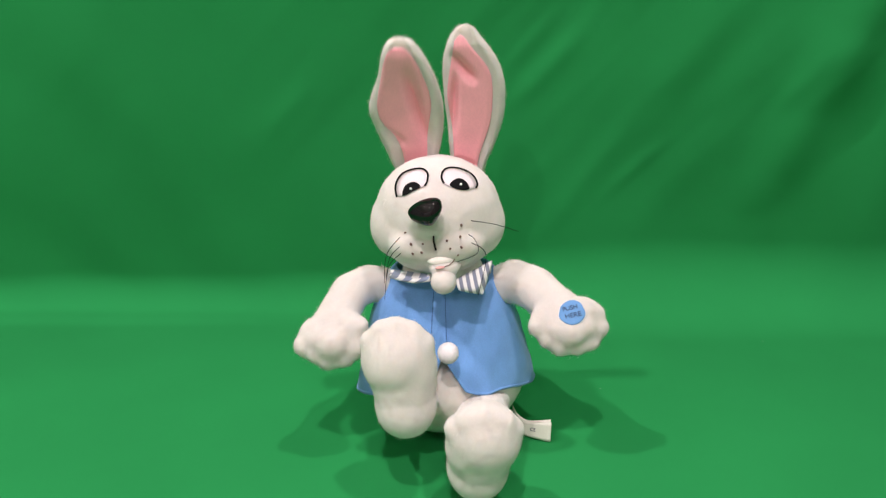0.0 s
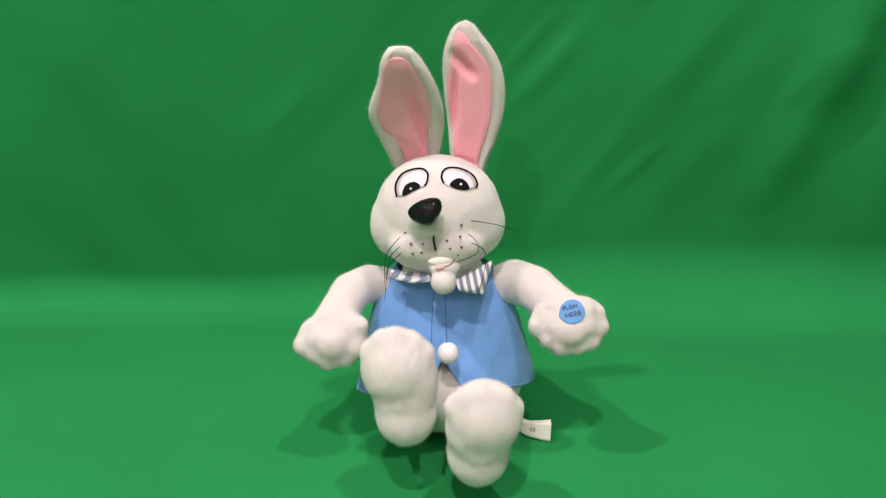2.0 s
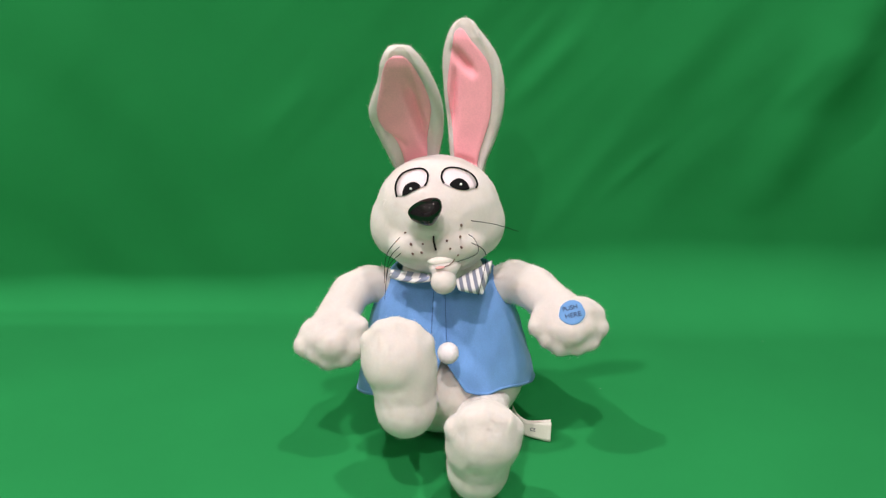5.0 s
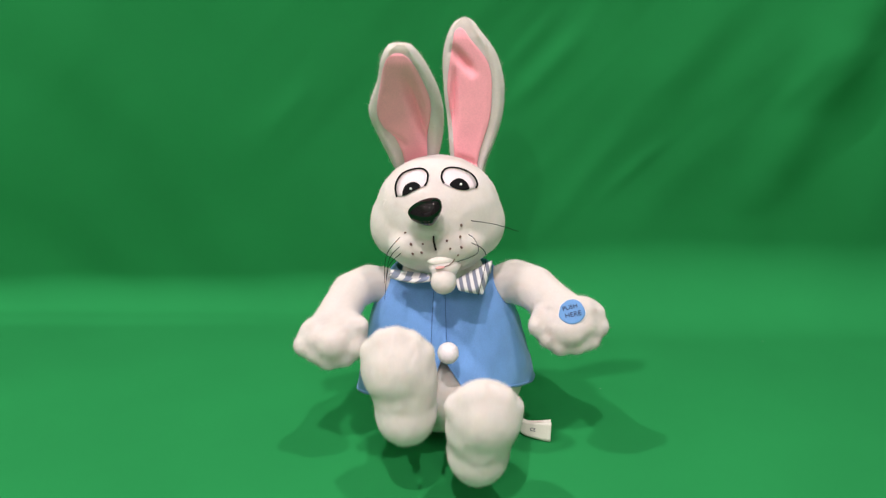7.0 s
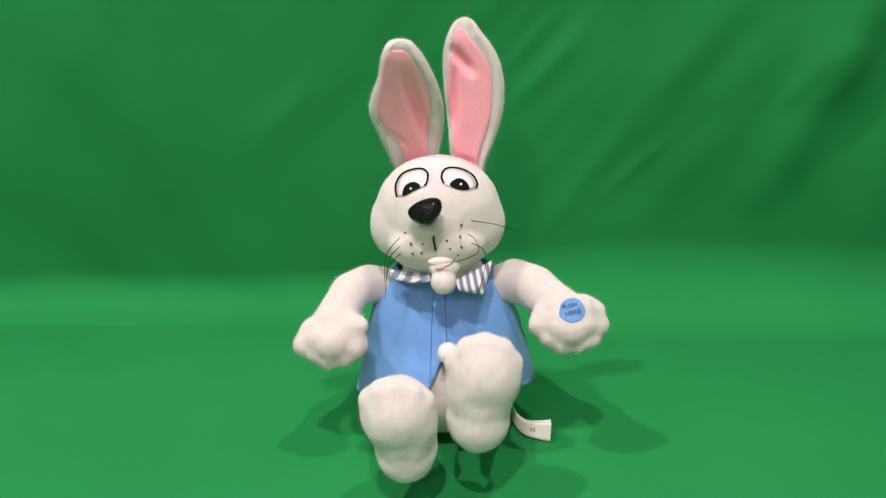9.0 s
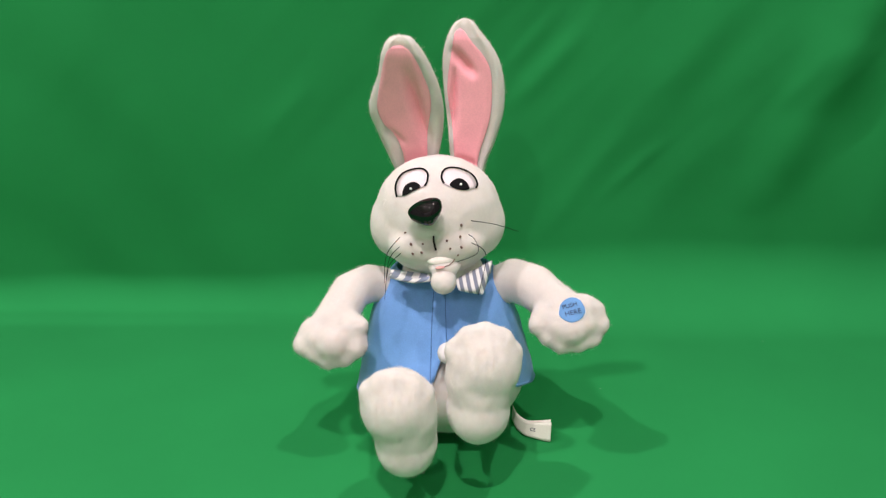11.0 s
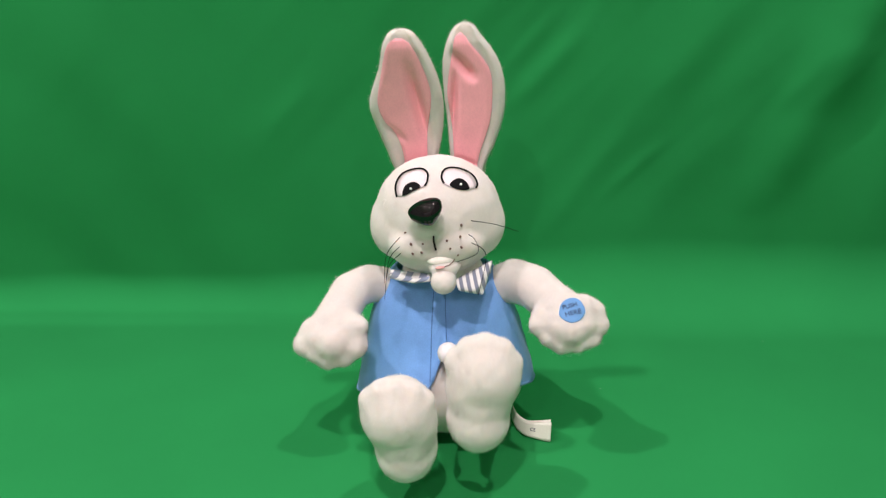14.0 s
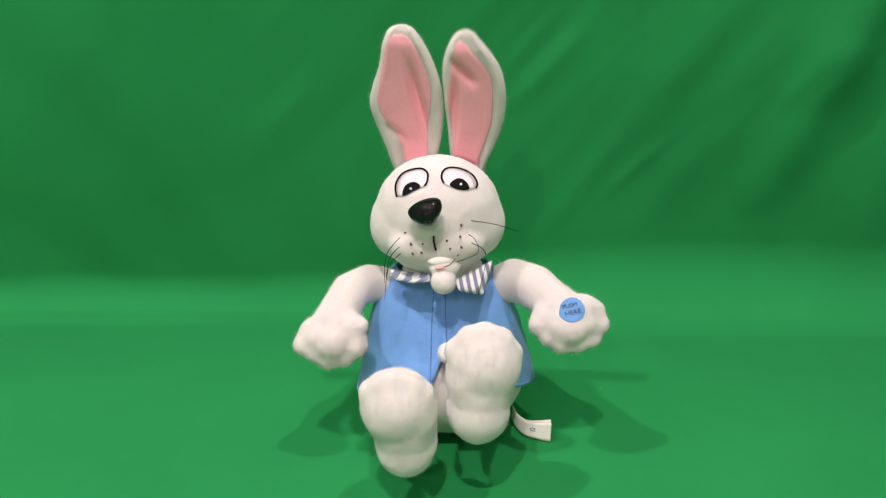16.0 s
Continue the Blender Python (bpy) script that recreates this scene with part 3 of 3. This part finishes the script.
left_arm, left_skin = arm("left_arm", L_SHOULDER, chain_between([
    ((0.0463, 0.0000, 0.1440), 0.0182), ((0.0679, -0.0090, 0.1530), 0.0206), ((0.0835, -0.0270, 0.1525), 0.0203), ((0.0959, -0.0525, 0.1482), 0.0187), ((0.1090, -0.0675, 0.1402), 0.02060)]) + [
    ((0.0887, -0.0720, 0.1405), 0.01330), ((0.1198, -0.0750, 0.1469), 0.01520), ((0.0828, -0.0780, 0.1361), 0.01000), ((0.0920, -0.0810, 0.1268), 0.01080), ((0.1011, -0.0840, 0.1208), 0.01020),
    ((0.1147, -0.0840, 0.1208), 0.00930), ((0.1267, -0.0810, 0.1247), 0.00970), ((0.1335, -0.0780, 0.1350), 0.01000), ((0.1305, -0.0750, 0.1464), 0.00950), ((0.1083, -0.0840, 0.1344), 0.01530), ((0.1201, -0.0810, 0.1389), 0.01300), ((0.0975, -0.0810, 0.1363), 0.01250)], 12, (0.1101, -0.0800, 0.1494))

# the round blue patch on the paw, with its two printed words
patch_way = (Vector((0.1101, -0.0800, 0.1494)) - Vector(EYE)).normalized()
patch_at, patch_normal, _, _ = left_skin.ray_cast(Vector(EYE), patch_way)
patch_normal = (patch_normal + Vector((0.05, -0.75, 0.75))).normalized()
patch_pose = Matrix.Translation(patch_at) @ patch_normal.to_track_quat("Z", "Y").to_matrix().to_4x4()


def on_paw(x, y, off):
    """A place of the patch, in its own plane, laid on the paw; in the arm's space."""
    place, _, _, _ = left_skin.ray_cast(patch_pose @ Vector((x, y, 0.03)), -patch_normal)
    place = patch_pose @ Vector((x, y, 0)) if place is None else place
    flat = patch_pose @ Vector((x, y, 0))
    return place.lerp(flat, 0.35) + patch_normal * off - Vector(L_SHOULDER)


def disc(radius, offs, n=44):
    bm = bmesh.new()
    rings = []
    for k, off in offs:
        rings.append([bm.verts.new(on_paw(k * radius * (1 + 0.04 * math.cos(3 * a + 1) + 0.02 * math.cos(7 * a)) * math.cos(a),
                                          k * radius * (1.04 + 0.03 * math.cos(4 * a)) * math.sin(a), off)) for a in np.linspace(0, 2 * math.pi, n, endpoint=False)])
    for a, b in zip(rings, rings[1:]):
        for k in range(n):
            bm.faces.new((a[k], a[(k + 1) % n], b[(k + 1) % n], b[k]))
    bm.faces.new(rings[-1])
    return bm


patch = part("push_patch", disc(0.01090, ((1.0, -0.0015), (1.0, 0.0012), (0.93, 0.0016), (0.6, 0.0017), (0.3, 0.0018))), PATCH_BLUE, left_arm, "round blue fabric patch with dark printed words")
part("patch_edge", disc(0.01150, ((1.0, -0.0015), (1.0, 0.0004), (0.8, 0.0008))), GLINT, left_arm, "white stitched edge")
for word, wx, wy, size in (("PUSH", -0.0018, 0.0034, 0.0054), ("HERE", 0.0012, -0.0028, 0.0060)):
    me = written(word, size)
    c, t = math.cos(radians(16)), math.sin(radians(16))
    for v in me.vertices:
        x, y, z = v.co
        v.co = on_paw(wx + x * c - y * t, wy + x * t + y * c, 0.0022 + z)
    part("lettering", me, INK, patch)


# ---- legs: thigh, heel, sole and toes in one stuffed piece ----
def leg(name, pivot, balls, seed):
    bm = bmesh.new()
    for at, r in balls:
        ball(bm, at, r, detail=3)
    ob = part(name, moved(furred(name, melt(name, bm, 0.0024, 15), 150, 0.0020, lay=(0, 0.1, -0.2), seed=seed, shag=0.25), pivot), FUR, rabbit)
    ob.location = pivot
    return ob


R_HIP, L_HIP = (-0.0393, -0.0200, 0.0460), (0.0404, -0.0200, 0.0460)
right_leg = leg("right_leg", R_HIP, chain_between([(R_HIP, 0.026), ((-0.0320, -0.1000, 0.0752), 0.024)]) + [
    ((-0.0300, -0.1350, 0.0935), (0.0258, 0.030, 0.0290)), ((-0.0310, -0.1370, 0.1120), (0.0266, 0.027, 0.0260)),
    ((-0.0353, -0.1385, 0.1335), (0.0300, 0.028, 0.0325)), ((-0.0235, -0.1370, 0.1250), (0.0195, 0.026, 0.0300)),
    ((-0.0545, -0.1390, 0.1475), 0.0118), ((-0.0465, -0.1400, 0.1560), 0.0118), ((-0.0365, -0.1400, 0.1585), 0.0118), ((-0.0255, -0.1400, 0.1550), 0.0118), ((-0.0165, -0.1390, 0.1465), 0.0110)], 21)
left_leg = leg("left_leg", L_HIP, chain_between([(L_HIP, 0.026), ((0.0301, -0.1000, 0.0698), 0.024)]) + [
    ((0.0285, -0.1350, 0.0890), (0.0262, 0.030, 0.0290)), ((0.0295, -0.1370, 0.1080), (0.0268, 0.027, 0.0260)),
    ((0.0326, -0.1385, 0.1291), (0.0300, 0.028, 0.0325)), ((0.0215, -0.1370, 0.1200), (0.0200, 0.026, 0.0300)),
    ((0.0114, -0.1390, 0.1410), 0.0116), ((0.0215, -0.1400, 0.1515), 0.0118), ((0.0330, -0.1400, 0.1547), 0.0118), ((0.0445, -0.1400, 0.1505), 0.0118), ((0.0525, -0.1390, 0.1400), 0.0112)], 22)



# ---- ears ----
def between(table, s, k):
    return float(np.interp(s, [row[0] for row in table], [row[k] for row in table]))


def smooth_between(table, s, k):
    reach = min(0.009, max(0.0014, (table[-1][0] - s) * 0.4))
    return sum(between(table, min(max(s + reach * d, table[0][0]), table[-1][0]), k) for d in (-1, -0.6, -0.3, 0, 0.3, 0.6, 1)) / 7


def ear(name, base, rim, lining, grooves, cup, seed):
    """rim and lining: rows of height above the base, left and right edge; grooves: from, to, half width, depth."""
    top, low = rim[-1][0], rim[0][0]

    def groove(x, z):
        return -sum(ridge(x, z, *g) for g in grooves)

    def padding(u):
        return 0.0072 * math.sqrt(max(1 - abs(u) ** 5, 0)) + 0.0010 * math.exp(-((abs(u) - 0.80) / 0.13) ** 2) * math.sqrt(max(1 - abs(u) ** 9, 0))

    def front(x, z):
        l, r = smooth_between(rim, z, 1), smooth_between(rim, z, 2)
        u = (x - (l + r) / 2) / max((r - l) / 2, 1e-4)
        u = min(max(u, -1), 1)
        thin = min(1.0, (r - l) / 0.032)
        return (cup * (1 - u * u) - padding(u)) * thin - groove(x, z)

    bm = bmesh.new()
    rings, around, along = [], 76, 72
    for j in range(along + 1):
        s = j / along
        z = low + (top - low) * (1 - (1 - s) ** 2.2)
        l, r = smooth_between(rim, z, 1), smooth_between(rim, z, 2)
        mid, half = (l + r) / 2, (r - l) / 2
        thin = min(1.0, half / 0.016)
        row = []
        for k in range(around):
            a = 2 * math.pi * k / around
            u = math.cos(a)
            u = math.copysign(abs(u) ** 0.8, u)
            bulk = padding(u) * thin
            y = cup * (1 - u * u) * thin + (-bulk + 0.0006 * thin * (1 - ease(0.45, 0.7, abs(u))) - groove(mid + half * u, z) if math.sin(a) > 0 else bulk)
            row.append(bm.verts.new((mid + half * u, y, z)))
        rings.append(row)
    for p, q in zip(rings, rings[1:]):
        for k in range(around):
            bm.faces.new((p[k], p[(k + 1) % around], q[(k + 1) % around], q[k]))
    bm.faces.new(rings[0][::-1])
    bm.faces.new(rings[-1])
    me = bpy.data.meshes.new(name)
    bmesh.ops.recalc_face_normals(bm, faces=bm.faces)
    # pile is left off where the lining lies
    bm.to_mesh(me)
    bm.free()
    rough_bare = []
    for j in range(1, 24):
        z = lining[0][0] + (lining[-1][0] - lining[0][0]) * j / 24
        l, r = between(lining, z, 1), between(lining, z, 2)
        n = max(2, int((r - l) / 0.004))
        for k in range(n + 1):
            x = l + 0.0070 + (r - l - 0.014) * k / n
            rough_bare.append(((x, front(x, z), z), 0.0045))
    me.polygons.foreach_set("use_smooth", [True] * len(me.polygons))
    ob = part(name, furred(name, me, 150, 0.0026, lay=(0, 0, 0.2), bare=rough_bare, seed=seed, shag=0.3), FUR, rabbit, "long white plush ear with pink lining")
    ob.location = base
    bm = bmesh.new()

    def inner(u, v):
        z = lining[0][0] + (lining[-1][0] - lining[0][0]) * v
        l, r = smooth_between(lining, z, 1), smooth_between(lining, z, 2)
        l, r = l + 0.0016, r - 0.0016
        x = l + (r - l) * (1 - u)
        edge = min(1.0, 10 * u * (1 - u) + 0.0, 14 * (1 - v))
        return (x, front(x, z) - 0.0002 - 0.0008 * edge, z)
    sheet(bm, inner, 40, 60, 0.0008)
    part("lining", bm, PINK, ob, "pink velour ear lining")
    return ob


right_ear = ear("right_ear", (-0.0240, 0.0120, 0.2608), [(-0.0089, -0.0183, 0.0167), (-0.0018, -0.0220, 0.0176), (0.0140, -0.0265, 0.0205), (0.0364, -0.0338, 0.0240), (0.0568, -0.0401, 0.0249), (0.0652, -0.0408, 0.0247), (0.0818, -0.0356, 0.0220), (0.0933, -0.0316, 0.0183), (0.0990, -0.0288, 0.0165), (0.1047, -0.0285, 0.0138), (0.1128, -0.0282, 0.0107), (0.1224, -0.0247, 0.0046), (0.1280, -0.0223, 0.0009), (0.1300, -0.0202, -0.0011), (0.1313, -0.0182, -0.0027), (0.1321, -0.0159, -0.0047), (0.1326, -0.0133, -0.0067), (0.1329, -0.0110, -0.0080)], [(-0.0027, -0.0126, 0.0118), (0.0122, -0.0124, 0.0115), (0.0296, -0.0159, 0.0113), (0.0433, -0.0259, 0.0120), (0.0635, -0.0349, 0.0152), (0.0802, -0.0328, 0.0156), (0.0933, -0.0300, 0.0116), (0.1096, -0.0271, 0.0057), (0.1192, -0.0244, 0.0008), (0.1237, -0.0223, -0.0025), (0.1256, -0.0197, -0.0053), (0.1268, -0.0160, -0.0086)], [(-0.0040, 0.0933, 0.0102, 0.0296, 0.0048, 0.0090), (-0.0242, 0.0433, -0.0107, 0.0296, 0.0040, 0.0040)], 0.0015, 31)
left_ear = ear("left_ear", (0.0230, 0.0120, 0.2608), [(-0.0089, -0.0129, 0.0151), (0.0000, -0.0155, 0.0153), (0.0192, -0.0173, 0.0236), (0.0433, -0.0191, 0.0305), (0.0619, -0.0216, 0.0322), (0.0818, -0.0230, 0.0305), (0.0982, -0.0237, 0.0255), (0.1112, -0.0213, 0.0174), (0.1208, -0.0175, 0.0082), (0.1256, -0.0147, 0.0056), (0.1284, -0.0121, 0.0028), (0.1297, -0.0101, 0.0011), (0.1305, -0.0083, -0.0007), (0.1310, -0.0062, -0.0025)], [(-0.0027, -0.0125, 0.0098), (0.0122, -0.0147, 0.0109), (0.0296, -0.0151, 0.0166), (0.0467, -0.0174, 0.0211), (0.0702, -0.0213, 0.0218), (0.0900, -0.0196, 0.0203), (0.0998, -0.0180, 0.0154), (0.1096, -0.0163, 0.0058), (0.1176, -0.0154, -0.0008), (0.1205, -0.0144, -0.0024), (0.1224, -0.0127, -0.0045), (0.1235, -0.0104, -0.0068)], [(-0.0133, 0.1047, 0.0036, 0.0851, 0.0040, 0.0070), (-0.0129, 0.0818, -0.0139, 0.0313, 0.0030, 0.0070), (-0.0112, 0.0088, 0.0080, 0.0017, 0.0030, 0.0040)], 0.0012, 32)


# ---- sewn-in label ----
ribbon = tagged(new("care_label"), "white satin ribbon label")
ribbon.parent = rabbit
LOW = [(0.0687, -0.0050, 0.0063), (0.0721, -0.0180, 0.0035), (0.0788, -0.0300, 0.0030), (0.0902, -0.0360, 0.0022), (0.1027, -0.0400, 0.0009)]
HIGH = [(0.0695, -0.0050, 0.0200), (0.0729, -0.0180, 0.0178), (0.0808, -0.0280, 0.0160), (0.0909, -0.0340, 0.0181), (0.1033, -0.0380, 0.0209)]


def ribbon_at(lift):
    low, high = smoothed(LOW, 5), smoothed(HIGH, 5)

    def at(u, v):
        k = u * (len(low) - 1)
        i = min(int(k), len(low) - 2)
        a = Vector(low[i]).lerp(Vector(low[i + 1]), k - i)
        b = Vector(high[i]).lerp(Vector(high[i + 1]), k - i)
        p = a.lerp(b, v) + Vector((0, lift * (0.3 + u), lift * 0.2))
        p.z = max(p.z, 0.0015 + 0.002 * v)
        return p
    return at


for lift in (0.0, 0.0035):
    bm = bmesh.new()
    sheet(bm, ribbon_at(lift), 24, 6, 0.0005)
    part("ribbon", bm, LABEL, ribbon)
spot = ribbon_at(0.0)
c, du, dv = spot(0.66, 0.55), spot(0.70, 0.55) - spot(0.62, 0.55), spot(0.66, 0.65) - spot(0.66, 0.45)
n = du.cross(dv).normalized()
n = n if n.y < 0 else -n
ob = part("lettering", written("CE", 0.0048), INK, ribbon)
right = du.normalized()
turn = Matrix((right, n.cross(right), n)).transposed().to_4x4()
ob.matrix_basis = Matrix.Translation(c + n * 0.0006) @ turn

# ---- bits of lint on the cloth ----
for at, size in (((-0.2481, 0.2856, 0.0015), 0.0009), ((0.3975, 0.1989, 0.0015), 0.0008), ((0.1712, 0.0708, 0.0015), 0.0006)):
    bm = bmesh.new()
    ball(bm, (0, 0, 0), (size, size * 0.6, size * 0.5), detail=1)
    ob = tagged(part("lint", bm, LINT), "tiny pale fleck of lint on the cloth", "lint", "lint on the cloth")
    ob.location = at


# ---- what moves: the legs kick in turn, the ears nod, the arms rock a little ----
KICK, NOD = 0.625, 0.506
KICK_R = [(0.000, 0.0), (0.050, -0.4), (0.075, -0.4), (0.100, 0.3), (0.150, 5.3), (0.175, 10.2), (0.200, 13.8), (0.250, 16.4), (0.275, 16.7), (0.300, 16.6), (0.375, 14.2), (0.400, 12.7), (0.475, 5.7), (0.500, 3.5), (0.575, 0.6), (0.600, 0.3)]
KICK_L = [(0.000, 22.7), (0.050, 21.7), (0.075, 20.7), (0.100, 19.3), (0.150, 13.6), (0.175, 11.2), (0.200, 8.1), (0.250, 3.3), (0.275, 1.6), (0.300, 1.1), (0.375, 0.2), (0.400, 0.6), (0.475, 11.6), (0.500, 16.6), (0.575, 21.9), (0.600, 22.6)]
NOD_R = [(0.000, 30.3), (0.015, 27.1), (0.030, 23.2), (0.060, 15.7), (0.100, 7.5), (0.150, 4.5), (0.200, 7.5), (0.260, 13.9), (0.300, 18.7), (0.332, 23.2), (0.356, 27.1), (0.400, 31.7), (0.430, 34.3), (0.464, 35.6), (0.482, 35.6), (0.494, 33.6)]
NOD_L = [(0.000, 18.0), (0.014, 22.3), (0.050, 28.4), (0.100, 34.8), (0.150, 41.2), (0.185, 45.5), (0.205, 45.7), (0.225, 44.0), (0.250, 39.7), (0.300, 30.8), (0.316, 22.3), (0.332, 16.5), (0.356, 11.9), (0.400, 7.3), (0.460, 9.2), (0.494, 16.5)]


def cycle(table, period, t):
    """The angle at t from rows of (phase, degrees) that repeat with the period."""
    ph = t % period
    return float(np.interp(ph, [r[0] for r in table] + [period], [r[1] for r in table] + [table[0][1]]))


def motions():
    times = [k / 30 for k in range(0, 481)]
    for ob, pivot, table, period in ((right_leg, R_HIP, KICK_R, KICK), (left_leg, L_HIP, KICK_L, KICK),
                                     (right_ear, right_ear.location.copy(), NOD_R, NOD), (left_ear, left_ear.location.copy(), NOD_L, NOD)):
        walk(ob, [(t, pose(*pivot, cycle(table, period, t), 0, 0)) for t in times])
    for ob, pivot, swing in ((right_arm, R_SHOULDER, 0.7), (left_arm, L_SHOULDER, -2.2)):
        walk(ob, [(t, pose(*pivot, 0, swing * (0.5 - 0.5 * math.cos(2 * math.pi * (t / KICK - 0.03))), 0)) for t in times])


motions()
